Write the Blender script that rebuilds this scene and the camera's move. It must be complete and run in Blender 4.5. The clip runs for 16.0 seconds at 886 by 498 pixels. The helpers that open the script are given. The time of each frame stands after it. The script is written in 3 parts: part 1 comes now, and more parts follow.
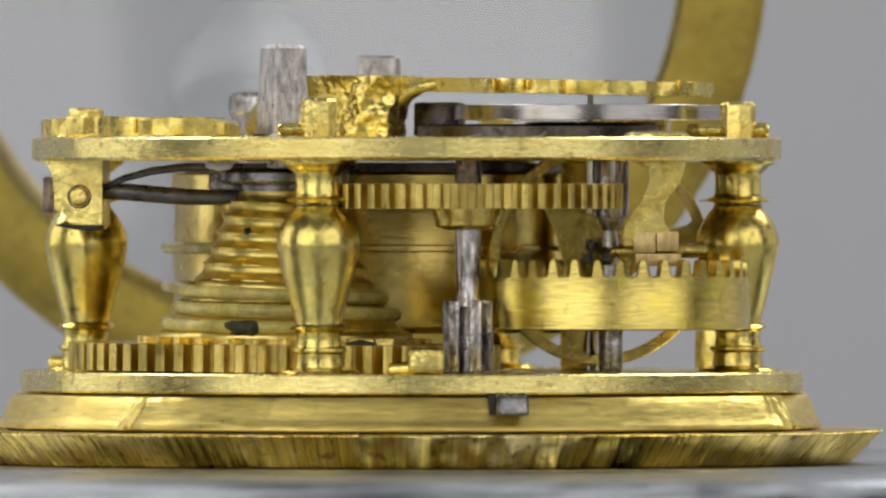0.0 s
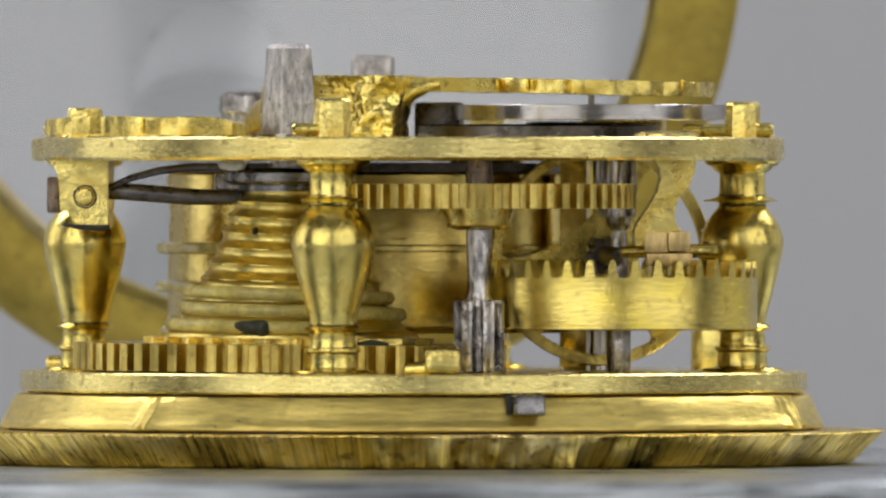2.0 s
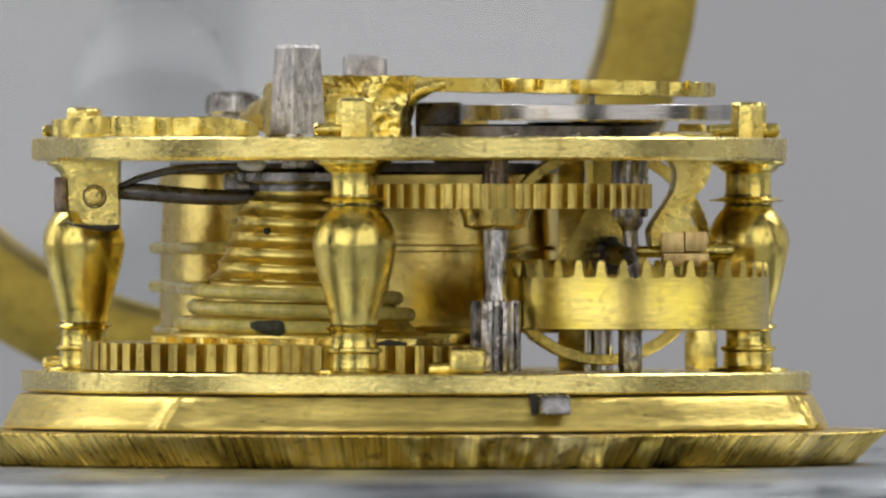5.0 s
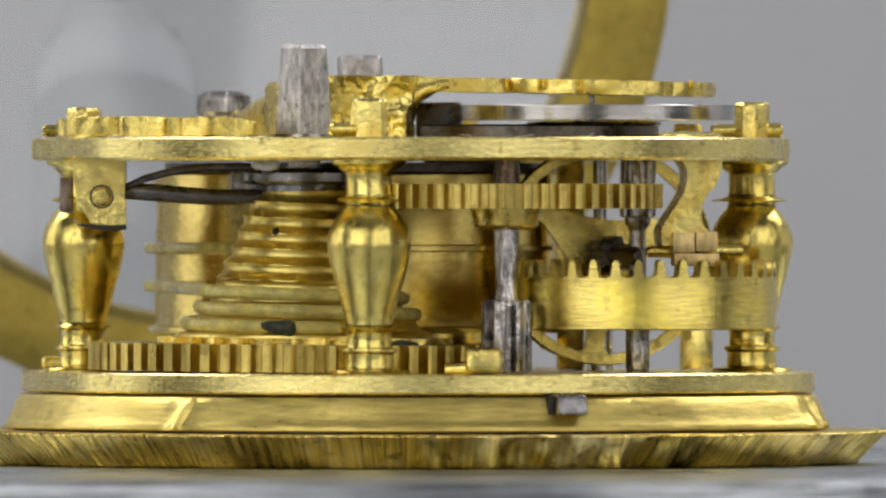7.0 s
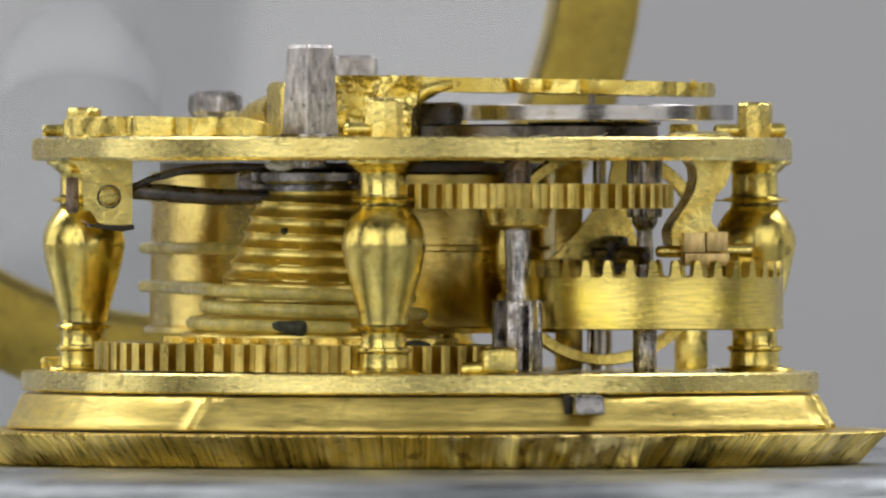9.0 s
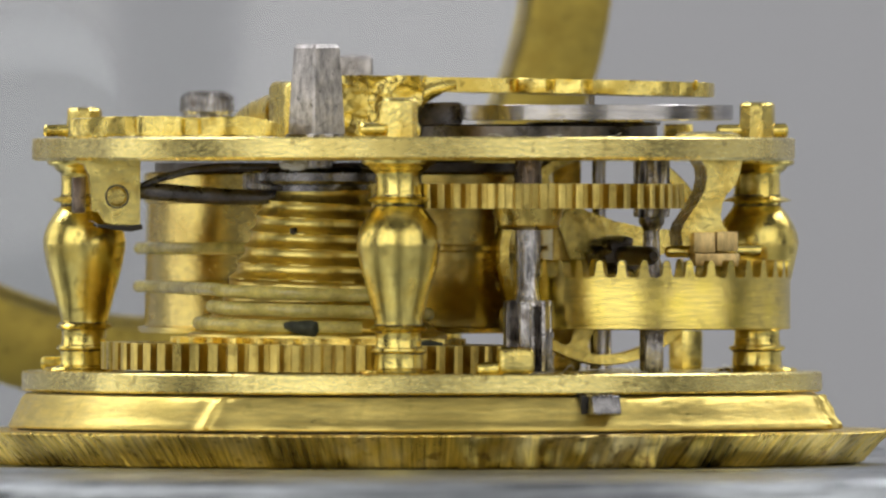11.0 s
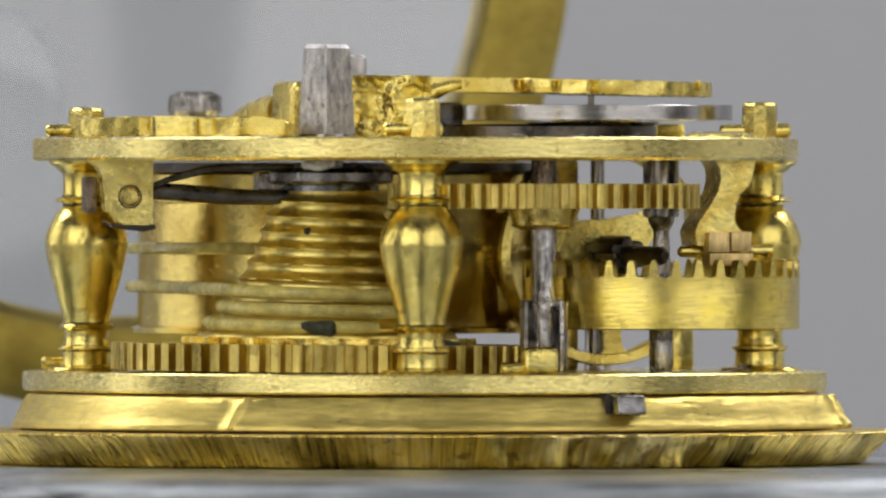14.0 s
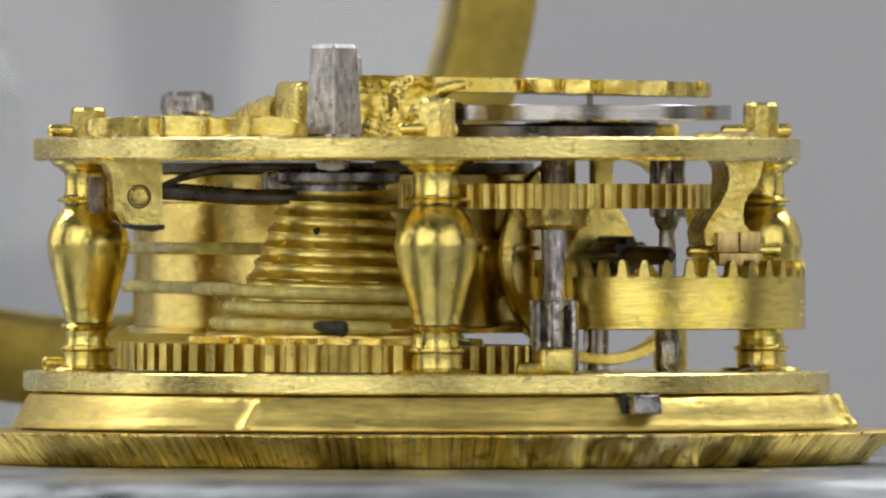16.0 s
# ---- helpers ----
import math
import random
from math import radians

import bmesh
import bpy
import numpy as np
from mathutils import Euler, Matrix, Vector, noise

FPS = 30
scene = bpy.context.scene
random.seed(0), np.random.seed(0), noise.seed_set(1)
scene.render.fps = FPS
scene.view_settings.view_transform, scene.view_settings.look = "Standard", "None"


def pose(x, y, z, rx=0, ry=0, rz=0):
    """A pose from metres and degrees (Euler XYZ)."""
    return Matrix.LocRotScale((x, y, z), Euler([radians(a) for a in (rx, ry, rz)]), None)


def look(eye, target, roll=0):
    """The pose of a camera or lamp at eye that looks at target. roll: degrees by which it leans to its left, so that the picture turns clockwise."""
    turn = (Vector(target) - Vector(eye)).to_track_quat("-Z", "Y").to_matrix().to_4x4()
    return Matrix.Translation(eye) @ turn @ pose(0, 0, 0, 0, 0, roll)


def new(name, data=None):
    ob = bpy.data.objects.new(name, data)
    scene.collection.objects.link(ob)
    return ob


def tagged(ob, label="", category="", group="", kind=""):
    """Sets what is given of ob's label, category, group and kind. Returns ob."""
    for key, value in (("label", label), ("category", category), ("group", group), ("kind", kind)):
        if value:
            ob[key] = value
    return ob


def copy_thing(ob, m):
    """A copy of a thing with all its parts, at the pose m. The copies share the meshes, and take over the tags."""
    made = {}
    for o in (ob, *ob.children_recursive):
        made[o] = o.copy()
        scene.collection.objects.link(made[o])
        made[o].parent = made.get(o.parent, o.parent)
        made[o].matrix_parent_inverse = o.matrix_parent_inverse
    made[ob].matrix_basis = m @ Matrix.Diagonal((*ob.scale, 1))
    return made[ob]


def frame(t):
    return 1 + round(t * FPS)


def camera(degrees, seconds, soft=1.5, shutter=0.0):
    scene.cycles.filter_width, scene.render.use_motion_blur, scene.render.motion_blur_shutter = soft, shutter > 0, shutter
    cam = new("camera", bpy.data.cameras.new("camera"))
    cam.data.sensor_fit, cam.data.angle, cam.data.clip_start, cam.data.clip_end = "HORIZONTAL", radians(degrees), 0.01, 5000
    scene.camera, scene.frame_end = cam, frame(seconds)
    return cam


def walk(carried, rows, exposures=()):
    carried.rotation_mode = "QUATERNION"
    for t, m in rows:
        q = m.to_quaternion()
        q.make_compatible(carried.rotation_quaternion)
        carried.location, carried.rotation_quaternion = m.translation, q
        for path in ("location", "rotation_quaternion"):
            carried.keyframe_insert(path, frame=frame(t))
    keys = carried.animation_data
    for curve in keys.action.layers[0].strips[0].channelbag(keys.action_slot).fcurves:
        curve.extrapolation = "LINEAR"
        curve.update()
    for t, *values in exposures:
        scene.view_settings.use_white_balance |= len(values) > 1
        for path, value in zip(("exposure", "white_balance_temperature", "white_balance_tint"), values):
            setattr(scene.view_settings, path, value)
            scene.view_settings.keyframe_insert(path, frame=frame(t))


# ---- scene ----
MM = 0.001


def mm(*p):
    return Vector(p) * MM


# ---- camera: it stands still before a slow turntable ----
cam = camera(2.745, 16.0, soft=2.3)
EYE, AIM = mm(1.31, -900, 13.2), mm(1.31, 0, 10.70)
walk(cam, [(0, look(EYE, AIM)), (16, look(EYE, AIM))])
cam.data.dof.use_dof = True
cam.data.dof.focus_distance = 0.889
cam.data.dof.aperture_fstop = 102

# ---- light: grey studio with tall soft panels round the lens ----
world = bpy.data.worlds.new("studio")
scene.world = world
world.use_nodes = True
world.node_tree.nodes["Background"].inputs[0].default_value = (0.50, 0.50, 0.515, 1)
world.node_tree.nodes["Background"].inputs[1].default_value = 0.13
scene.view_settings.exposure = 0.0


def panel(name, azimuth, dist, wide, high, z, watts, tint=(1, 0.985, 0.96)):
    """A soft panel round the watch; azimuth 0 lies behind the lens, positive to its right."""
    lamp = bpy.data.lights.new(name, "AREA")
    lamp.shape, lamp.size, lamp.size_y = "RECTANGLE", wide, high
    lamp.energy, lamp.color = watts, tint
    a = radians(azimuth)
    eye = Vector((math.sin(a) * dist, -math.cos(a) * dist, z))
    ob = new(name, lamp)
    ob.matrix_world = look(eye, (0, 0, 0.01))
    return ob


# a broad panel on each side of the lens with a narrow gap between, one at each side, a dim one overhead
panel("softbox", -33, 1.02, 0.94, 1.26, 0.20, 6.1)
panel("softbox", 37, 1.02, 1.02, 1.26, 0.20, 4.85)
panel("softbox", -104, 0.85, 0.62, 0.8, 0.12, 2.0)
panel("softbox", 108, 0.85, 0.70, 0.8, 0.12, 0.75)
panel("softbox", 0, 0.05, 0.6, 0.6, 0.75, 0.32)
# lamps that light the paper behind
for side in (-1, 1):
    lamp = bpy.data.lights.new("backdrop_lamp", "AREA")
    lamp.shape, lamp.size, lamp.size_y, lamp.energy, lamp.color = "RECTANGLE", 0.5, 0.3, 4.5 + 0.5 * side, (0.98, 0.98, 1.0)
    new("backdrop_lamp", lamp).matrix_world = look((0.5 * side, 0.30, 0.62), (0.10 * side, 0.80, 0.05))


# ---- materials ----
def mat(name, color, rough=0.35, metal=0.0, grain=(900, 900, 900), var=0.12, bump=0.0, stain=0.0, stain_color=None, stain_scale=160,
        rough_var=0.12, specks=0.35, speck_scale=1500, speck_color=None, polar=0.0):
    """A worn surface: directed grain, broad stains, small specks, and relief from grain and a fine tooth."""
    m = bpy.data.materials.new(name)
    m.use_nodes = True
    nt = m.node_tree
    b = nt.nodes["Principled BSDF"]
    N, L = nt.nodes.new, nt.links.new
    tc = N("ShaderNodeTexCoord")

    def cloud(scale, detail=5.0, rough_=0.6):
        n = N("ShaderNodeTexNoise")
        n.inputs["Detail"].default_value = detail
        n.inputs["Roughness"].default_value = rough_
        if isinstance(scale, tuple):
            mp = N("ShaderNodeMapping")
            mp.inputs["Scale"].default_value = scale
            L(tc.outputs["Object"], mp.inputs["Vector"])
            L(mp.outputs[0], n.inputs["Vector"])
            n.inputs["Scale"].default_value = 1.0
        else:
            L(tc.outputs["Object"], n.inputs["Vector"])
            n.inputs["Scale"].default_value = scale
        return n.outputs[0]

    def ramp(src, p0, p1, c0, c1):
        r = N("ShaderNodeValToRGB")
        e = r.color_ramp.elements
        e[0].position, e[1].position, e[0].color, e[1].color = p0, p1, (*c0, 1), (*c1, 1)
        L(src, r.inputs[0])
        return r.outputs[0]

    def blend(fac, a, c):
        x = N("ShaderNodeMix")
        x.data_type = "RGBA"
        L(fac, x.inputs[0])
        L(a, x.inputs[6])
        x.inputs[7].default_value = (*c, 1)
        return x.outputs[2]

    def strokes(density):
        """Noise drawn out along the radius and the height: strokes side by side round the axis."""
        sep, com, at, up = N("ShaderNodeSeparateXYZ"), N("ShaderNodeCombineXYZ"), N("ShaderNodeMath"), N("ShaderNodeMath")
        at.operation, up.operation = "ARCTAN2", "MULTIPLY"
        L(tc.outputs["Object"], sep.inputs[0])
        L(sep.outputs[1], at.inputs[0])
        L(sep.outputs[0], at.inputs[1])
        L(sep.outputs[2], up.inputs[0])
        up.inputs[1].default_value = 2.2
        L(at.outputs[0], com.inputs[0])
        L(up.outputs[0], com.inputs[1])
        n = N("ShaderNodeTexNoise")
        n.inputs["Scale"].default_value, n.inputs["Detail"].default_value, n.inputs["Roughness"].default_value = density, 5.0, 0.7
        L(com.outputs[0], n.inputs["Vector"])
        return n.outputs[0]

    fine, big, tooth, spots = strokes(polar) if polar else cloud(grain, 6.0, 0.65), cloud(stain_scale), cloud(3200.0, 3.0), cloud(speck_scale, 2.0)
    lo = tuple(c * (1 - 2 * var) for c in color)
    hi = tuple(min(1, c * (1 + var)) for c in color)
    col = ramp(fine, 0.34, 0.66, lo, hi)
    col = blend(ramp(big, 0.48, 0.68, (0, 0, 0), (stain,) * 3), col, stain_color or tuple(c * 0.4 for c in color))
    col = blend(ramp(spots, 0.60, 0.70, (0, 0, 0), (specks,) * 3), col, speck_color or tuple(c * 0.25 for c in color))
    L(col, b.inputs["Base Color"])
    mixr = N("ShaderNodeMath")
    mixr.operation = "ADD"
    L(big, mixr.inputs[0])
    L(fine, mixr.inputs[1])
    ma = N("ShaderNodeMapRange")
    ma.inputs["From Min"].default_value, ma.inputs["From Max"].default_value = 0.6, 1.4
    ma.inputs["To Min"].default_value = max(0.05, rough - rough_var)
    ma.inputs["To Max"].default_value = min(1, rough + rough_var)
    L(mixr.outputs[0], ma.inputs["Value"])
    L(ma.outputs[0], b.inputs["Roughness"])
    b.inputs["Metallic"].default_value = metal
    if bump:
        both = N("ShaderNodeMath")
        both.operation = "MULTIPLY_ADD"
        L(tooth, both.inputs[0])
        both.inputs[1].default_value = 0.45
        L(fine, both.inputs[2])
        bp = N("ShaderNodeBump")
        bp.inputs["Strength"].default_value = bump
        bp.inputs["Distance"].default_value = 0.00008
        L(both.outputs[0], bp.inputs["Height"])
        L(bp.outputs[0], b.inputs["Normal"])
    return m


OCHRE, UMBER = (0.60, 0.40, 0.06), (0.22, 0.15, 0.04)
brass = mat("polished_brass", (0.85, 0.69, 0.205), 0.20, 1, (1300, 1300, 700), 0.12, 0.5, 0.55, (0.68, 0.48, 0.08), 560, 0.14, 0.5, 1500)
brass_edge = mat("brushed_brass", (0.92, 0.77, 0.29), 0.25, 1, (1700, 1700, 7000), 0.09, 0.28, 0.55, (0.62, 0.47, 0.12), 230, 0.12, 0.5, 1300, UMBER)
brass_rim = mat("lathe_turned_brass", (0.75, 0.595, 0.165), 0.24, 1, (900, 900, 9000), 0.12, 0.2, 0.5, (0.88, 0.70, 0.05), 330, 0.05, 0.25, 1500)
brass_rough = mat("filed_brass", (0.86, 0.70, 0.22), 0.24, 1, (1200, 1200, 1500), 0.12, 0.95, 0.7, (0.62, 0.40, 0.05), 520, 0.12, 0.4, 1700)
brass_satin = mat("satin_brass", (0.86, 0.69, 0.21), 0.32, 1, (900, 900, 3000), 0.08, 0.25, 0.5, OCHRE, 380, 0.08, 0.35, 1200)
brass_knurl = mat("scored_brass", (0.83, 0.57, 0.125), 0.33, 1, (2300, 2300, 30), 0.32, 1.0, 0.65, (0.95, 0.80, 0.40), 260, 0.18, 0.8, 1300, (0.26, 0.16, 0.04), polar=85.0)
brass_plate = mat("dull_brushed_brass", (0.78, 0.61, 0.18), 0.36, 1, (700, 700, 5000), 0.11, 0.34, 0.6, (0.62, 0.48, 0.12), 260, 0.13, 0.4, 900, (0.40, 0.30, 0.07))
brass_dull = mat("tarnished_brass", (0.50, 0.38, 0.07), 0.6, 0.55, (300, 300, 300), 0.16, 0.3, 0.7, (0.34, 0.23, 0.03), 260)
brass_brown = mat("browned_brass", (0.76, 0.595, 0.185), 0.21, 1, (1500, 1500, 2500), 0.07, 0.25, 0.5, (0.52, 0.35, 0.08), 220, 0.12, 0.3, 700)
brass_old = mat("aged_brass", (0.77, 0.61, 0.18), 0.27, 1, (1900, 1900, 1100), 0.08, 0.40, 0.6, (0.50, 0.33, 0.06), 420, 0.14, 0.55, 1100, UMBER)
brass_wheel = mat("dull_wheel_brass", (0.66, 0.51, 0.145), 0.33, 1, (1900, 1900, 1100), 0.12, 0.45, 0.6, (0.46, 0.31, 0.06), 520, 0.1, 0.55, 1100, UMBER)
brass_cast = mat("cast_engraved_brass", (0.84, 0.675, 0.20), 0.26, 1, (1100, 1100, 1100), 0.12, 0.55, 0.6, (0.62, 0.43, 0.06), 600, 0.12, 0.75, 1100, UMBER)
steel_mid = mat("grey_steel", (0.27, 0.26, 0.26), 0.24, 1, (1800, 1800, 1800), 0.2, 0.3)
copper = mat("reddish_brass", (0.72, 0.53, 0.23), 0.38, 1, (3000, 3000, 900), 0.18, 0.5, 0.4, (0.42, 0.27, 0.10), 700)
steel = mat("worn_steel", (0.60, 0.57, 0.55), 0.22, 1, (2600, 2600, 520), 0.42, 0.85, 0.9, (0.10, 0.075, 0.055), 900, 0.14, 0.9, 2300)
steel_bright = mat("filed_steel", (0.54, 0.515, 0.505), 0.36, 1, (3000, 3000, 1300), 0.26, 1.0, 0.7, (0.30, 0.27, 0.25), 520, 0.14, 0.75, 2300)
steel_pol = mat("polished_steel", (0.50, 0.48, 0.47), 0.22, 1, (200, 200, 3000), 0.10, 0.12, 0.5, (0.22, 0.20, 0.19), 300, 0.1, 0.3)
steel_dark = mat("blued_steel", (0.12, 0.11, 0.105), 0.32, 1, (1200, 1200, 1200), 0.3, 0.5, 0.6, (0.13, 0.085, 0.045), 420, 0.14, 0.5)
# brown of a dark steel blade; also carries the shade on the third arbor
steel_brown_shade = mat("brown_shade_steel", (0.26, 0.20, 0.15), 0.28, 1, (2200, 2200, 600), 0.4, 0.8, 0.7, (0.07, 0.045, 0.03), 900, 0.14, 0.8, 2300)
gut = mat("gut_cord", (0.73, 0.63, 0.20), 0.15, 0, (1500, 1500, 1500), 0.16, 0.2, 0.5, (0.36, 0.29, 0.07), 420, 0.1, 0.25, 900)
gut.node_tree.nodes["Principled BSDF"].inputs["Subsurface Weight"].default_value = 0.5
gut.node_tree.nodes["Principled BSDF"].inputs["Subsurface Radius"].default_value = (0.0006, 0.0005, 0.0002)
lacquer = mat("amber_lacquer", (0.80, 0.54, 0.05), 0.18, 0.8, (900, 900, 900), 0.1, 0.1)
dirt = mat("green_dirt", (0.06, 0.066, 0.042), 0.7, 0, (2600, 2600, 2600), 0.3, 0.6)
# black for real grime, and for shade put into gaps, recesses and a dent
grime_shade = mat("black_grime_shade", (0.03, 0.026, 0.02), 0.5, 0, (2600, 2600, 2600), 0.3, 0.8)
fibre = mat("pale_fibre", (0.6, 0.58, 0.5), 0.6, 0)
# strong grain and stain also paint the streaks of reflected light on the platter
grey_disc = mat("brushed_aluminium_reflections", (0.60, 0.635, 0.70), 0.31, 1, (55, 330, 1500), 0.5, 0.1, 0.55, (0.14, 0.15, 0.175), 60, 0.12, 0.3, 120)
paper = mat("grey_paper", (0.30, 0.30, 0.306), 0.9, 0, (6, 6, 6), 0.02, 0, specks=0)
cloth = mat("grey_cloth", (0.30, 0.30, 0.305), 0.95, 0, (400, 400, 400), 0.05)
glass = bpy.data.materials.new("watch_glass")
glass.use_nodes = True
gb = glass.node_tree.nodes["Principled BSDF"]
gb.inputs["Transmission Weight"].default_value = 1.0
gb.inputs["Roughness"].default_value = 0.12
gb.inputs["IOR"].default_value = 1.5
gb.inputs["Base Color"].default_value = (0.97, 0.98, 0.98, 1)


thin_glass = glass.copy()
thin_glass.name = "thin_glass"
thin_glass.node_tree.nodes["Principled BSDF"].inputs["IOR"].default_value = 1.06


# ---- builders; sizes in millimetres ----
def part(name, bm, material, parent=None, label="", loc=(0, 0, 0), rot=None, sharp=32):
    bm.normal_update()
    bmesh.ops.recalc_face_normals(bm, faces=bm.faces)
    bmesh.ops.scale(bm, vec=(MM, MM, MM), verts=bm.verts)
    me = bpy.data.meshes.new(name)
    bm.to_mesh(me)
    bm.free()
    me.polygons.foreach_set("use_smooth", [True] * len(me.polygons))
    me.set_sharp_from_angle(angle=radians(sharp))
    me.materials.append(material)
    ob = new(name, me)
    ob.parent = parent
    ob.matrix_basis = (rot or Matrix()) if rot else Matrix()
    ob.matrix_basis = Matrix.Translation(mm(*loc)) @ ob.matrix_basis
    if label:
        tagged(ob, label=label)
    return ob


def lathe(profile, n=72, bm=None, wobble=None):
    """A solid of revolution about z from (radius, z) pairs, bottom to top; radius 0 closes it."""
    bm = bm or bmesh.new()
    rings = []
    for r, z in profile:
        if r <= 0:
            rings.append([bm.verts.new((0, 0, z))])
        else:
            ring = []
            for k in range(n):
                a = 2 * math.pi * k / n
                d = wobble(a, r, z) if wobble else 0
                ring.append(bm.verts.new(((r + d) * math.cos(a), (r + d) * math.sin(a), z)))
            rings.append(ring)
    for lo, hi in zip(rings, rings[1:]):
        for k in range(n):
            j = (k + 1) % n
            if len(lo) == 1 and len(hi) == 1:
                break
            if len(lo) == 1:
                bm.faces.new((lo[0], hi[j], hi[k]))
            elif len(hi) == 1:
                bm.faces.new((lo[k], lo[j], hi[0]))
            else:
                bm.faces.new((lo[k], lo[j], hi[j], hi[k]))
    return bm


def hoop(profile, n=96, bm=None, wobble=None):
    """A closed ring: the profile runs round the section."""
    bm = bm or bmesh.new()
    grid = []
    for k in range(n):
        a = 2 * math.pi * k / n
        grid.append([bm.verts.new(((r + (wobble(a, r, z) if wobble else 0)) * math.cos(a), (r + (wobble(a, r, z) if wobble else 0)) * math.sin(a), z))
                     for r, z in profile])
    m = len(profile)
    for k in range(n):
        p, q = grid[k], grid[(k + 1) % n]
        for i in range(m):
            j = (i + 1) % m
            bm.faces.new((p[i], q[i], q[j], p[j]))
    return bm


def prism(outline, z0, z1, bm=None, chamfer=0.0):
    """An outline in x, y raised from z0 to z1."""
    bm = bm or bmesh.new()
    lo = [bm.verts.new((x, y, z0)) for x, y in outline]
    hi = [bm.verts.new((x, y, z1)) for x, y in outline]
    n = len(outline)
    bm.faces.new(lo[::-1])
    bm.faces.new(hi)
    for k in range(n):
        bm.faces.new((lo[k], lo[(k + 1) % n], hi[(k + 1) % n], hi[k]))
    if chamfer:
        es = [e for e in bm.edges if abs(e.verts[0].co.z - e.verts[1].co.z) < 1e-6]
        bmesh.ops.bevel(bm, geom=es, offset=chamfer, segments=2, affect="EDGES", profile=0.5)
    return bm


def gear_outline(n, tip, root, land=0.30, base=0.62, lean=0.0):
    out = []
    p = 2 * math.pi / n
    for k in range(n):
        a = k * p
        j = noise.noise((k * 0.7, tip, 3.1)) * 0.04 * p
        for f, r in ((-base / 2, root), (-land / 2 - 0.06 + lean, tip - 0.12 * (tip - root)), (-land / 2 + 0.05 + lean, tip),
                     (land / 2 - 0.05 + lean, tip), (land / 2 + 0.06 + lean, tip - 0.12 * (tip - root)), (base / 2, root)):
            out.append((r * math.cos(a + f * p + j), r * math.sin(a + f * p + j)))
    return out


def gear(n, tip, root, z0, z1, hole=0.0, land=0.34, base=0.64, rim=None, spokes=0, bm=None, lean=0.0):
    """A toothed wheel; with spokes the web between rim and hub is cut through."""
    bm = bm or bmesh.new()
    outer = gear_outline(n, tip, root, land, base, lean)
    inner_r = rim if rim else hole
    if not inner_r:
        return prism(outer, z0, z1, bm)
    m = len(outer)
    inner = [(inner_r * math.cos(math.atan2(y, x)), inner_r * math.sin(math.atan2(y, x))) for x, y in outer]
    v = [[bm.verts.new((x, y, z)) for x, y in ring] for ring, z in ((outer, z0), (outer, z1), (inner, z1), (inner, z0))]
    for k in range(m):
        j = (k + 1) % m
        for a, b in ((0, 1), (1, 2), (2, 3), (3, 0)):
            bm.faces.new((v[a][k], v[a][j], v[b][j], v[b][k]))
    if spokes:
        hub = max(hole, 1.6)
        lathe([(0, z0 + 0.1), (hub, z0 + 0.1), (hub, z1 - 0.1), (0, z1 - 0.1)], 40, bm)
        for s in range(spokes):
            a = 2 * math.pi * s / spokes
            w0, w1 = 0.55, 0.42
            pts = [(hub * 0.6, -w0), (rim + 0.1, -w1), (rim + 0.1, w1), (hub * 0.6, w0)]
            prism([(x * math.cos(a) - y * math.sin(a), x * math.sin(a) + y * math.cos(a)) for x, y in pts], z0 + 0.12, z1 - 0.12, bm)
    return bm


def block(x, y, z, bm=None, at=(0, 0, 0), bevel=0.1, turn=0.0, seg=2):
    """A bevelled block of that size standing on its base at 'at'."""
    own = bmesh.new()
    bmesh.ops.create_cube(own, size=1)
    bmesh.ops.scale(own, vec=(x, y, z), verts=own.verts)
    if bevel:
        bmesh.ops.bevel(own, geom=list(own.edges), offset=bevel, segments=seg, affect="EDGES", profile=0.6)
    bmesh.ops.transform(own, matrix=Matrix.Translation((at[0], at[1], at[2] + z / 2)) @ Matrix.Rotation(turn, 4, "Z"), verts=own.verts)
    return join(own, bm)


def join(own, bm):
    if bm is None:
        return own
    me = bpy.data.meshes.new("tmp")
    own.to_mesh(me)
    own.free()
    bm.from_mesh(me)
    bpy.data.meshes.remove(me)
    return bm


def tube(points, radii, n=12, bm=None, flat=1.0):
    """A round bar along points; radii one number or one for each point; flat squeezes it upright."""
    bm = bm or bmesh.new()
    pts = [Vector(p) for p in points]
    if not hasattr(radii, "__len__"):
        radii = [radii] * len(pts)
    rings = []
    up = Vector((0, 0, 1))
    for i, p in enumerate(pts):
        t = (pts[min(i + 1, len(pts) - 1)] - pts[max(i - 1, 0)]).normalized()
        side = t.cross(up)
        if side.length < 1e-3:
            side = t.cross(Vector((1, 0, 0)))
        side.normalize()
        over = side.cross(t).normalized()
        rings.append([bm.verts.new(p + radii[i] * (side * math.cos(2 * math.pi * k / n) * flat + over * math.sin(2 * math.pi * k / n))) for k in range(n)])
    for a, b in zip(rings, rings[1:]):
        for k in range(n):
            bm.faces.new((a[k], a[(k + 1) % n], b[(k + 1) % n], b[k]))
    bm.faces.new(rings[0][::-1])
    bm.faces.new(rings[-1])
    return bm


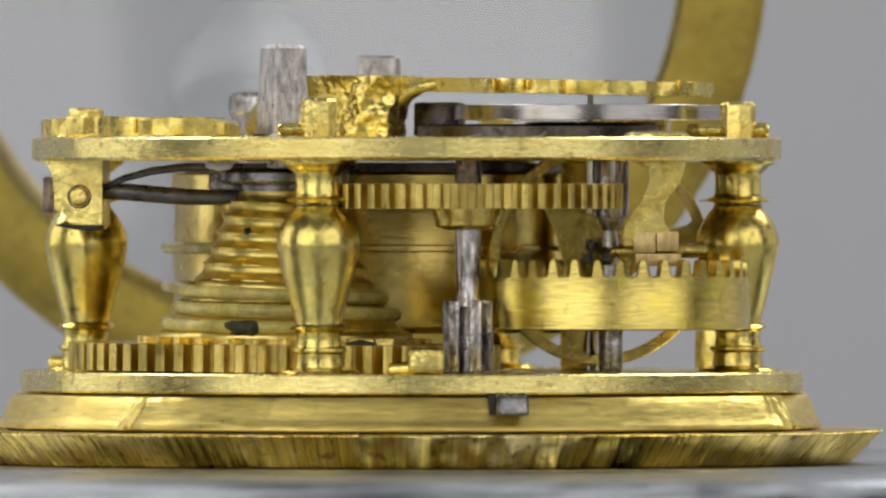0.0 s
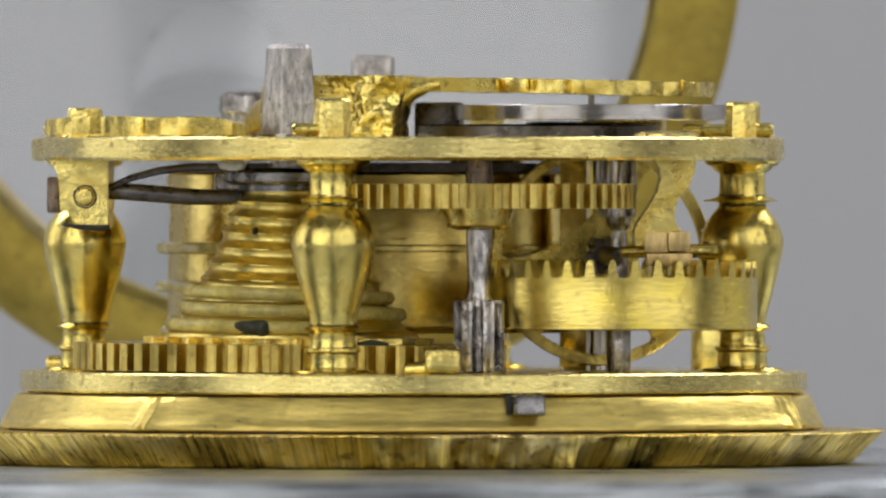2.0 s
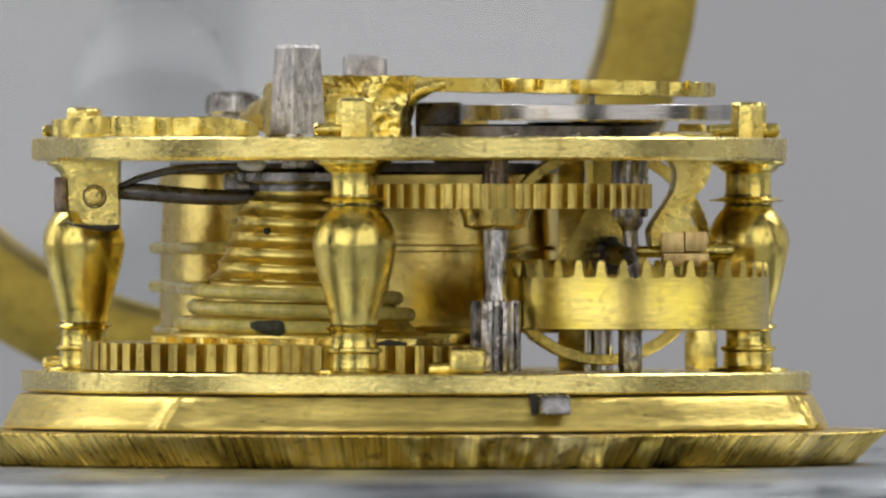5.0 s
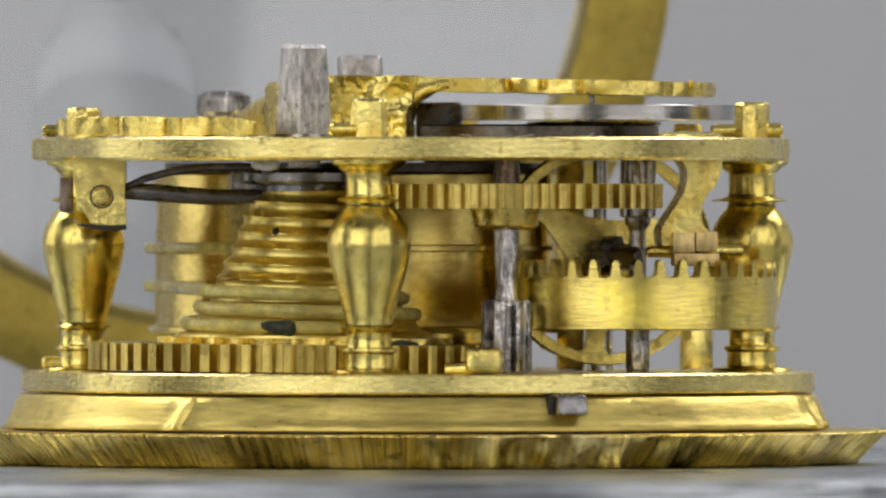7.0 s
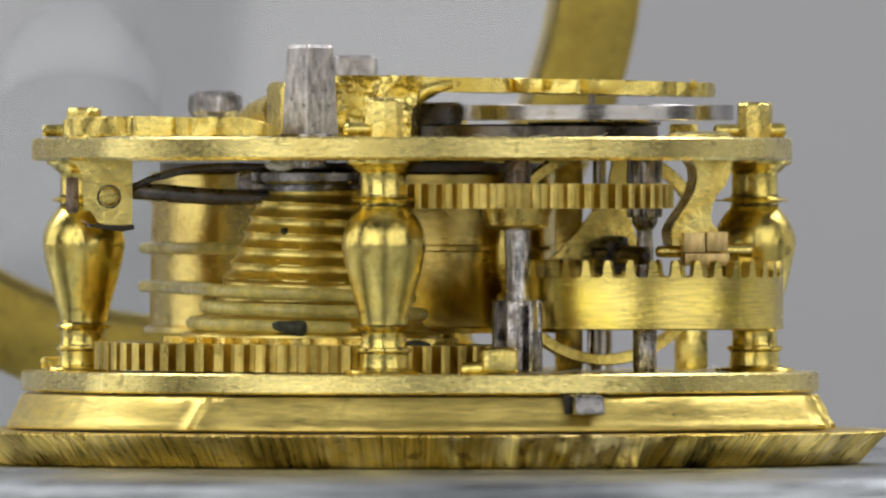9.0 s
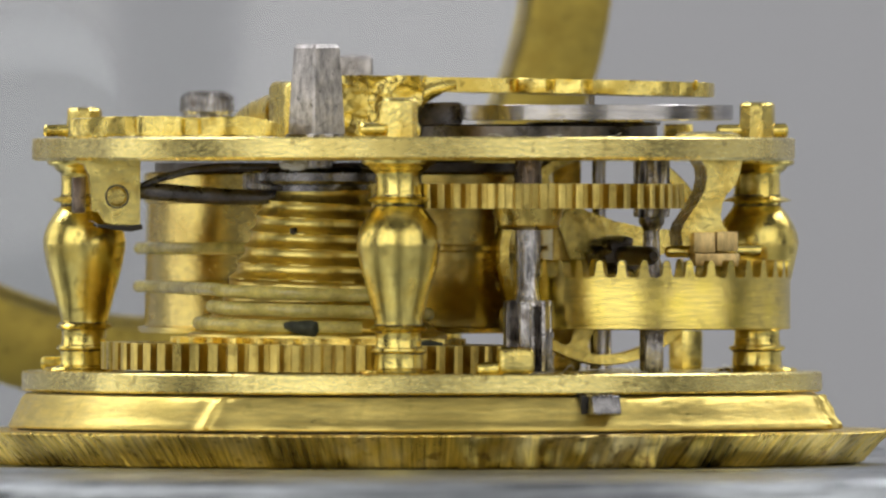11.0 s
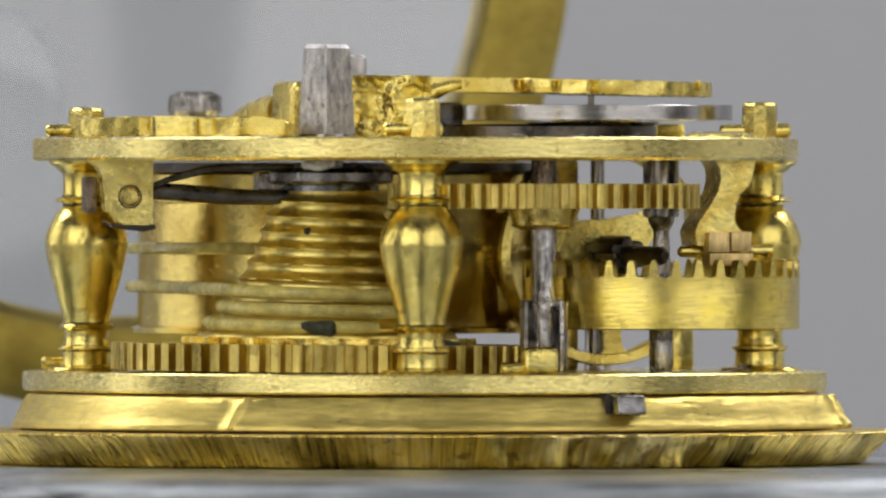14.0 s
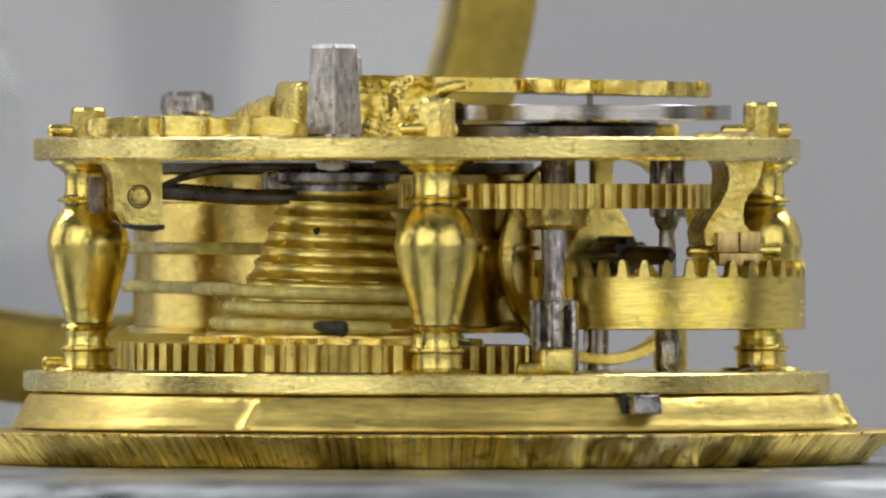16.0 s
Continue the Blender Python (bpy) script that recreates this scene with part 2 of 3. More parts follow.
def slab(outline, y0, y1, bevel=0.12):
    """An outline in x, z with its face at y0, as thick as far as y1."""
    bm = bmesh.new()
    f = [bm.verts.new((x, y0, z)) for x, z in outline]
    b = [bm.verts.new((x, y1, z)) for x, z in outline]
    bm.faces.new(f)
    bm.faces.new(b[::-1])
    for i in range(len(outline)):
        j = (i + 1) % len(outline)
        bm.faces.new((f[j], f[i], b[i], b[j]))
    bmesh.ops.bevel(bm, geom=[e for e in bm.edges if len(e.link_faces) == 2 and e.calc_face_angle(0) > 1.0], offset=bevel, segments=2, affect="EDGES")
    return bm


def rod(x, y, z0, z1, r, material, parent, name, label="", ch=0.06, n=32, loc=True):
    return part(name, lathe([(0, z0), (r - ch, z0), (r, z0 + ch), (r, z1 - ch), (r - ch, z1), (0, z1)], n), material, parent, label, (x, y, 0) if loc else (0, 0, 0))


# ---- the plan: heights over the turntable and places of the arbors, in millimetres ----
CX, CY = 0.07, -2.43
Z_FOOT, Z_BEZEL, Z_STEP, Z_PLATE0, Z_PLATE, Z_TOP0, Z_TOP = 0.33, 1.95, 3.72, 3.82, 4.79, 14.99, 16.09
R_PLATE, R_TOP, R_PIL = 19.25, 18.5, 16.35
FUSEE, BARREL, THIRD, CONTRATE, BALANCE, CROWN = (-5.25, -8.1), (-2.85, 6.6), (4.61, -13.7), (10.86, -9.18), (8.57, 0.0), (9.1, -0.6)

watch = tagged(new("watch_movement"), "antique brass verge watch movement lying on its bezel, running", "watch movement")


# ---- turntable, table and backdrop ----
def build_setting():
    n = 160
    stand = tagged(new("turntable"), "round brushed aluminium turntable under the watch, reflected streaks in its colour", "turntable")
    part("platter", lathe([(0, -1.4), (60.2, -1.4), (60.6, -1.2), (60.6, -0.3), (60.3, -0.05), (58.0, -0.02), (57.8, -0.2), (57.2, -0.2), (57.0, -0.02), (50.6, -0.02), (50.4, -0.16), (49.2, -0.16), (49.0, -0.02), (41.0, -0.02), (40.8, -0.14), (39.4, -0.14), (39.2, -0.02), (0, -0.02)], n), grey_disc, stand)
    part("rim", lathe([(0, -16), (62, -16), (63.5, -15), (63.5, -2.6), (63.2, -1.9), (62.4, -1.45), (0, -1.45)], n), grey_disc, stand, "bevelled aluminium rim")
    table = part("ground", block(3200, 3200, 30, at=(0, -100, -45.69), bevel=1.5), cloth)
    tagged(table, "grey cloth table top under the turntable", "table top", kind="structure")
    bm = bmesh.new()
    cols = []
    for x in range(-24, 25, 2):
        a = x / 24 * 0.8
        col = []
        for k in range(15):
            z = -300 + k * 90
            col.append(bm.verts.new((math.sin(a) * 900, math.cos(a) * 900 - 100, z)))
        cols.append(col)
    for p, q in zip(cols, cols[1:]):
        for k in range(14):
            bm.faces.new((p[k], q[k], q[k + 1], p[k + 1]))
    back = part("backdrop", bm, paper)
    tagged(back, "plain grey paper backdrop behind the turntable", "backdrop", kind="structure")
    return stand


turntable = build_setting()


def edge_fault(a, right, left):
    """How far a plate's edge stands off its circle near its two sides: (offset, slope) for each, fading away from them."""
    b = (a + math.pi) % (2 * math.pi) - math.pi
    c = a % (2 * math.pi) - math.pi
    return (right[0] + right[1] * b) * math.exp(-(b / 0.5) ** 4) + (left[0] + left[1] * c) * math.exp(-(c / 0.5) ** 4)


# ---- base: bezel, dial plate, pillar plate ----
def build_base():
    def ribs(a, r, z):
        if r < 20:
            return 0
        b = a + 0.010 * z
        worn = math.exp(-((a - 5.05) / 0.30) ** 6)
        score = 0.10 * noise.noise((b * 90, 0.9 * z, 1.0)) + 0.11 * noise.noise((b * 170, 1.3 * z, 7.0)) + 0.03 * noise.noise((b * 330, 3 * z, 9.0))
        dints = 0.52 * noise.noise((a * 19, 1.15 * z, 12.0)) + 0.20 * noise.noise((a * 43, 1.9 * z, 4.0))
        pits = -0.22 * max(0.0, noise.noise((a * 75, 1.6 * z, 21.0)) - 0.25) * (1.0 - 0.5 * math.sin(a - 3.3))
        # hammered patches that stand upright
        dints += 2.4 * max(0.0, noise.noise((a * 15, 0.2 * z, 31.0)) + 0.08) * max(0.0, 1.9 - z) / 1.57
        return score * (1 - 0.75 * worn) + dints * worn + pits + 0.07 * noise.noise((b * 13, z, 3.0))
    prof = [(17.0, Z_FOOT), (21.0, Z_FOOT), (21.25, 0.36), (21.4, 0.46), (21.75, 0.80), (22.1, 1.16), (22.42, 1.48), (22.74, 1.76), (22.86, 1.87), (22.78, Z_BEZEL), (17.0, Z_BEZEL)]
    part("bezel", hoop(prof, 2400, None, ribs), brass_knurl, watch, "scored brass bezel with a flared rim", (CX, CY, 0), sharp=70)

    def dents(a, r, z):
        if r < 12:
            return 0
        b = (a + math.pi) % (2 * math.pi) - math.pi
        # flat run up to a broken corner, which drops sharply behind
        lug = 20.0 * (1 / math.cos(min(b, -0.372) + 0.73) - 1) if -0.73 < b < -0.372 else (1.35 * math.exp(-((b + 0.372) / 0.045) ** 2) if -0.372 <= b < 0 else 0)
        near = math.exp(-((b + 0.36) / 0.07) ** 4)
        lug += near * (0.22 * noise.noise((a * 70, z * 2.4, 3.0)) + 0.10 * noise.noise((a * 160, z * 5, 6.0)))
        # folded seam, steep on one side
        u = (a - 4.128) * 19.6 - 0.42 * (z - 2.6)
        seam = 0.2 * math.exp(-(u / 0.4) ** 2) if u < 0 else 0.2 * math.exp(-(u / 0.12) ** 2)
        seam *= 1.25 - 0.3 * (z - 1.7)
        return lug + seam + 0.13 * noise.noise((a * 2.6, z * 0.3, 5.0)) + 0.07 * noise.noise((a * 7, z * 0.6, 2.5)) + 0.028 * noise.noise((a * 16, z, 2.0))
    prof = [(0, Z_BEZEL + 0.11), (19.86, Z_BEZEL + 0.11), (19.97, Z_BEZEL + 0.14), (20.0, Z_BEZEL + 0.2), (19.97, Z_BEZEL + 0.34), (19.88, Z_BEZEL + 0.46), (19.74, Z_BEZEL + 0.75), (19.58, Z_BEZEL + 1.08), (19.42, Z_STEP - 0.32), (19.24, Z_STEP - 0.05), (19.12, Z_STEP), (0, Z_STEP)]
    part("dial_plate", lathe(prof, 1500, None, dents), brass_plate, watch, "bevelled brass dial plate", (CX, CY, 0))
    prof = [(0, Z_PLATE0), (R_PLATE - 0.12, Z_PLATE0), (R_PLATE, Z_PLATE0 + 0.1), (R_PLATE, Z_PLATE - 0.07), (R_PLATE - 0.07, Z_PLATE), (0, Z_PLATE)]
    part("pillar_plate", lathe(prof, 220, None, lambda a, r, z: 0.02 * noise.noise((a * 5, z, 8.0)) + edge_fault(a, (0.0, -2.0), (-0.08, -2.0)) if r > 12 else 0), brass_edge, watch, "brushed brass pillar plate", (CX, CY, 0))
    # black rings put in for the shade in the gaps between the plates
    part("gap_shade", lathe([(0, Z_BEZEL), (19.55, Z_BEZEL), (19.55, Z_BEZEL + 0.11), (0, Z_BEZEL + 0.11)], 120), grime_shade, watch, "", (CX, CY, 0))
    part("gap_shade", lathe([(0, Z_STEP), (17.9, Z_STEP), (17.9, Z_PLATE0), (0, Z_PLATE0)], 120), grime_shade, watch, "", (CX, CY, 0))
    # steel latch bolt in its slot
    bm = block(1.45, 2.0, 0.95, at=(0, 0, 0), bevel=0.14, seg=3)
    for v in bm.verts:
        v.co.y += 0.42 * max(0.0, v.co.z - 0.36)
    bmesh.ops.transform(bm, matrix=Matrix.Translation((7.62, -20.6, 2.87)) @ Matrix.Rotation(0.33, 4, "Z"), verts=bm.verts)
    part("latch_bolt", bm, steel_mid, watch, "dark polished steel latch bolt")
    # no opening is cut: a black block carries the slot's shade
    part("latch_slot", block(1.9, 1.6, 0.92, at=(7.35, -19.85, 2.88), bevel=0.03, turn=0.33), grime_shade, watch, "black block for the shaded slot round the latch")


build_base()


# ---- four baluster pillars ----
def pillar_profile():
    half = [(70, 656), (72, 653), (70, 650), (52, 648), (45, 645), (43, 625), (44, 620), (49, 618), (50, 615), (49, 612), (42, 610), (40, 600), (40, 586), (42, 582), (49, 580),
            (51, 577), (49, 574), (42, 571), (42, 562), (48, 540), (55, 515), (62, 490), (69, 462), (73, 440), (74, 428), (72, 414), (66, 398), (56, 382), (46, 370), (41, 363),
            (43, 359), (54, 356.5), (57, 354), (54, 351), (43, 348), (41, 340), (41, 312), (42, 307), (48, 303), (52, 300), (54, 296), (62, 293), (66, 290), (67, 284)]
    return [(h * 0.0272, (830 - y) * 0.0275) for h, y in half]


def build_pillars():
    prof = pillar_profile()
    prof = [(0, prof[0][1])] + prof + [(0, prof[-1][1])]
    first = None
    for k, a in enumerate((263.2, 173.6, -5.6, 83.5)):
        x, y = CX + R_PIL * math.cos(radians(a)), CY + R_PIL * math.sin(radians(a))
        if first is None:
            first = part("pillar", lathe(prof, 120, None, lambda a, r, z: 0.03 * noise.noise((math.cos(a) * 1.6, math.sin(a) * 1.6, z * 0.9)) + 0.008 * noise.noise((math.cos(a) * 6, math.sin(a) * 6, z * 4))), brass, watch, "polished brass baluster pillar", (x, y, 0), sharp=50)
            for r_, y_ in ((1.15, 346), (1.14, 364), (1.15, 571), (1.11, 583), (1.10, 610), (1.20, 620), (1.16, 304)):
                z_ = (830 - y_) * 0.0275
                part("grime_ring", hoop([(r_ - 0.06, z_ - 0.05), (r_ + 0.015, z_ - 0.03), (r_ + 0.03, z_), (r_ + 0.015, z_ + 0.03), (r_ - 0.06, z_ + 0.05)], 40, None,
                     lambda a, r, z: 0.035 * noise.noise((a * 3, z, 1.5))), grime_shade, first, "dark grime in the groove")
            ob = first
        else:
            ob = copy_thing(first, Matrix.Translation(mm(x, y, 0)) @ Matrix.Rotation(radians(40 * k), 4, "Z"))
        if k == 2:
            part("collar_burr", hoop([(0.9, 13.0), (1.72, 13.02), (1.78, 13.06), (1.72, 13.1), (0.9, 13.14)], 60, None, lambda a, r, z: 0.16 * noise.noise((a * 3.2, 0, 5.0)) + 0.06 * noise.noise((a * 9, z, 2.0)) if r > 1.2 else 0),
                 brass, watch, "thin ragged brass collar", (x - 0.1, y, 0))
        # post that pierces the upper plate, with its taper pin
        turn = radians((-8, 4, 3, 20)[k])
        h = (1.86, 1.5, 1.75, 1.6)[k]
        prof_p = [(0, -0.02), (0.92, -0.02), (0.90, 0.4), (0.86, h - 0.16), (0.78, h - 0.05), (0.6, h), (0, h + 0.01)]
        part("pillar_post", lathe(prof_p, 9, None, lambda a, r, z: 0.05 * noise.noise((a * 2, z, k * 3.0))), brass_rough, watch, "", (x, y, Z_TOP), Matrix.Rotation(turn, 4, "Z"), sharp=22)
        way = Vector(((1, 0.25, 0), (1, 0.1, 0), (1, 0.12, 0), (1, 0.3, 0))[k]).normalized()
        c = Vector((x, y, Z_TOP + 0.36))
        spans = ((-1.95, 1.0), (-2.0, 1.2), (-2.0, 1.5), (-1.8, 1.6))[k]
        part("taper_pin", tube([c + way * s for s in (spans[0], spans[0] + 0.12, 0, spans[1] - 0.12, spans[1])], [0.2, 0.3, 0.34, 0.37, 0.26], 16), brass, watch)


build_pillars()


# ---- upper plate and what stands on it ----
def build_upper():
    prof = [(0, Z_TOP0), (R_TOP - 0.14, Z_TOP0), (R_TOP, Z_TOP0 + 0.14), (R_TOP, Z_TOP - 0.08), (R_TOP - 0.08, Z_TOP), (0, Z_TOP)]
    part("upper_plate", lathe(prof, 220, None, lambda a, r, z: 0.03 * noise.noise((a * 4, z, 18.0)) + edge_fault(a, (-0.38, -0.6), (0.12, -2.4)) if r > 12 else 0), brass_edge, watch, "brushed brass upper plate", (CX, CY, 0))
    # engraved guard slab over the front left
    edge = [(-17.2, -7.6), (-16.4, -9.0), (-14.6, -10.7), (-12.4, -11.7), (-9.6, -12.2), (-7.6, -11.9), (-6.9, -11.0), (-7.4, -8.2), (-9.0, -6.5), (-12.0, -5.2), (-15.5, -4.4), (-17.0, -5.6)]
    fine = []
    for (x0, y0), (x1, y1) in zip(edge, edge[1:] + edge[:1]):
        for k in range(8):
            f = k / 8
            d = 0.08 * noise.noise((len(fine) * 0.43, 2.0, 0))
            if len(fine) in (17, 27):
                d = 0.22
            fine.append((x0 + (x1 - x0) * f + d, y0 + (y1 - y0) * f + d))
    bm = prism(fine, Z_TOP + 0.06, Z_TOP + 1.0, chamfer=0.13)
    for v in bm.verts:
        if v.co.z > Z_TOP + 0.5:
            v.co.z += 0.07 * noise.noise((v.co.x * 0.5, v.co.y * 0.5, 1.0)) - 0.5 * max(0.0, (v.co.x + 9.2) / 2.4) ** 2 - 0.12 * max(0.0, (-15.6 - v.co.x) / 1.5) ** 2
    part("figure_plate", bm, brass_cast, watch, "engraved brass plate with a scalloped edge", sharp=40)
    # winding square
    bm = bmesh.new()
    for r0, r1, z0, z1 in ((1.00, 0.83, 16.2, 20.45),):
        def ring(s, z, c=0.09):
            return [bm.verts.new((x, y, z)) for x, y in ((s - c, -s), (s, -s + c), (s, s - c), (s - c, s), (-s + c, s), (-s, s - c), (-s, -s + c), (-s + c, -s))]
        rings = [ring(r0, z0), ring(r0, z0 + 0.3), ring((r0 + r1) / 2 * 1.01, (z0 + z1) / 2), ring(r1, z1 - 0.05), ring(r1 - 0.12, z1 + 0.15, 0.08)]
        for a, b in zip(rings, rings[1:]):
            for k in range(8):
                bm.faces.new((a[k], a[(k + 1) % 8], b[(k + 1) % 8], b[k]))
        bm.faces.new(rings[0][::-1])
        bm.faces.new(rings[-1])
    part("winding_square", bm, steel_bright, watch, "filed grey steel winding square", (*FUSEE, 0), Matrix.Rotation(radians(36), 4, "Z"), sharp=25)
    part("square_collar", lathe([(0, Z_TOP), (1.5, Z_TOP), (1.5, Z_TOP + 0.18), (0, Z_TOP + 0.18)], 40), steel_pol, watch, "", (*FUSEE, 0))
    # balance cock: carved foot and table
    bm = bmesh.new()
    own = bmesh.new()
    bmesh.ops.create_cube(own, size=1)
    bmesh.ops.subdivide_edges(own, edges=list(own.edges), cuts=44, use_grid_fill=True)
    bmesh.ops.scale(own, vec=(5.2, 3.4, 3.0), verts=own.verts)
    for v in own.verts:
        p = v.co.copy()
        f = 0.34 * noise.noise(p * 0.9 + Vector((3, 1, 2))) + 0.10 * noise.noise(p * 2.6) + 0.07 * noise.noise(p * 6.0)
        v.co.y += f * (1 if p.y < 0 else 0.4)
        v.co.x += 0.6 * f + 0.35 * (p.z / 3.0)
        v.co.z += 0.12 * noise.noise(p * 3.0 + Vector((9, 0, 0))) * (1 if p.z < 1.4 else 0.5)
    bmesh.ops.transform(own, matrix=Matrix.Translation((-2.62, -4.6, Z_TOP + 1.5)) @ Matrix.Rotation(radians(-8), 4, "Z"), verts=own.verts)
    cock = part("balance_cock", own, brass_cast, watch, "carved and engraved brass balance cock", sharp=60)
    outline = []
    for k in range(120):
        a = math.pi * 2 * k / 120
        r = 5.92 + 0.13 * math.sin(11 * a) + 0.16 * noise.noise((k * 0.8, 4, 0)) - (0.25 if k % 17 == 3 else 0)
        x, y = BALANCE[0] + r * math.cos(a), BALANCE[1] + r * math.sin(a)
        if math.cos(a) < -0.72:
            x, y = -3.2 + 0.3 * math.sin(k), BALANCE[1] + r * math.sin(a) * 0.8 - 2.2
        outline.append((x, y))
    bm = prism(outline, Z_TOP + 2.30, Z_TOP + 3.0, chamfer=0.08)
    for v in bm.verts:
        v.co.z -= 0.021 * max(0.0, v.co.x)
    part("cock_table", bm, brass_cast, cock, "thin pierced brass table", sharp=40)
    for x, y, z, h in ((4.5, -4.42, 18.35, 0.6), (6.08, -5.45, 18.35, 0.6), (6.3, -5.5, 18.4, 0.5), (13.4, -3.45, 18.4, 0.5), (-11.85, -11.9, 16.3, 0.7)):
        part("lacquer_spot", block(0.2, 0.2, h, at=(x, y, z), bevel=0.08, seg=3), lacquer, cock, "amber lacquer spot")
    scroll = tube([(-0.6, -4.6, 17.95), (-0.1, -4.55, 18.15), (0.45, -4.5, 18.42), (1.1, -4.5, 18.62), (1.7, -4.5, 18.72)], [0.5, 0.5, 0.42, 0.3, 0.2], 16)
    for v in scroll.verts:
        v.co += 0.14 * noise.noise_vector(v.co * 1.6)
    part("scroll", scroll, brass_cast, cock)
    # far side of the cock foot, seen past the square
    part("cock_foot", block(2.2, 3.0, 2.75, at=(-5.9, -3.4, Z_TOP), bevel=0.5, turn=0.3, seg=4), brass_cast, cock)
    part("foot_scroll", tube([(-6.6 - 2.2 * f, -1.0 + 5 * f, 17.4 - 0.9 * f * f) for f in (0, 0.25, 0.5, 0.75, 1)], [0.9, 0.85, 0.75, 0.6, 0.35], 14), brass_old, cock)
    rod(*BALANCE, 16.0, 18.4, 0.16, steel, watch, "balance_staff", n=16)
    # balance spring and regulator disc under the balance
    bm = bmesh.new()
    pts = [(BALANCE[0] + (1.2 + 0.42 * a / 6.283) * math.cos(a), BALANCE[1] + (1.2 + 0.42 * a / 6.283) * math.sin(a), 16.8) for a in np.linspace(0, 6.283 * 5, 160)]
    tube(pts, 0.09, 6, bm)
    part("balance_spring", bm, steel_dark, watch, "blued steel balance spring")
    part("regulator_disc", lathe([(0, 16.1), (5.9, 16.1), (5.9, 16.66), (5.7, 16.76), (0, 16.76)], 80), steel_dark, watch, "dark steel regulator disc", (5.9, 0.6, 0))
    part("regulator_block", block(2.2, 2.6, 1.75, at=(1.1, 0.4, Z_TOP), bevel=0.2), steel_dark, watch, "dark steel regulator slide")
    # rivet over the potence, barrel square, screws
    part("rivet", lathe([(0, Z_TOP - 0.05), (1.62, Z_TOP - 0.05), (1.55, Z_TOP + 0.16), (1.2, Z_TOP + 0.28), (0, Z_TOP + 0.3)], 40, None, lambda a, r, z: 0.05 * noise.noise((a * 3, z * 5, 2))), brass_rough, watch, "", (13.4, -11.4, 0))
    part("barrel_square", block(2.1, 2.1, 4.1, at=(-2.9, 6.7, Z_TOP), bevel=0.3, turn=0.1, seg=3), steel_bright, watch, "bright steel barrel square")
    part("ratchet_head", lathe([(0, Z_TOP), (1.2, Z_TOP), (1.2, Z_TOP + 1.2), (1.35, Z_TOP + 1.35), (1.3, Z_TOP + 2.1), (0.9, Z_TOP + 2.35), (0, Z_TOP + 2.35)], 10), steel, watch, "worn steel screw head", (-9.7, 11.0, 0))
    part("bridge", block(4.0, 2.2, 1.3, at=(9.5, 6.5, Z_TOP), bevel=0.2), brass_old, watch)
    part("stud", block(1.4, 1.4, 0.75, at=(13.2, 6.0, Z_TOP), bevel=0.2), brass, watch)


build_upper()


# ---- fusee, great wheel, gut and barrel ----
def fusee_radius(z):
    zs = [6.3, 6.9, 7.4, 8.2, 9.1, 9.95, 10.7, 11.7, 12.4, 13.3, 13.8]
    rs = [5.95, 5.8, 5.4, 4.75, 4.4, 3.95, 3.6, 3.2, 2.95, 2.62, 2.5]
    return float(np.interp(z, zs, rs))


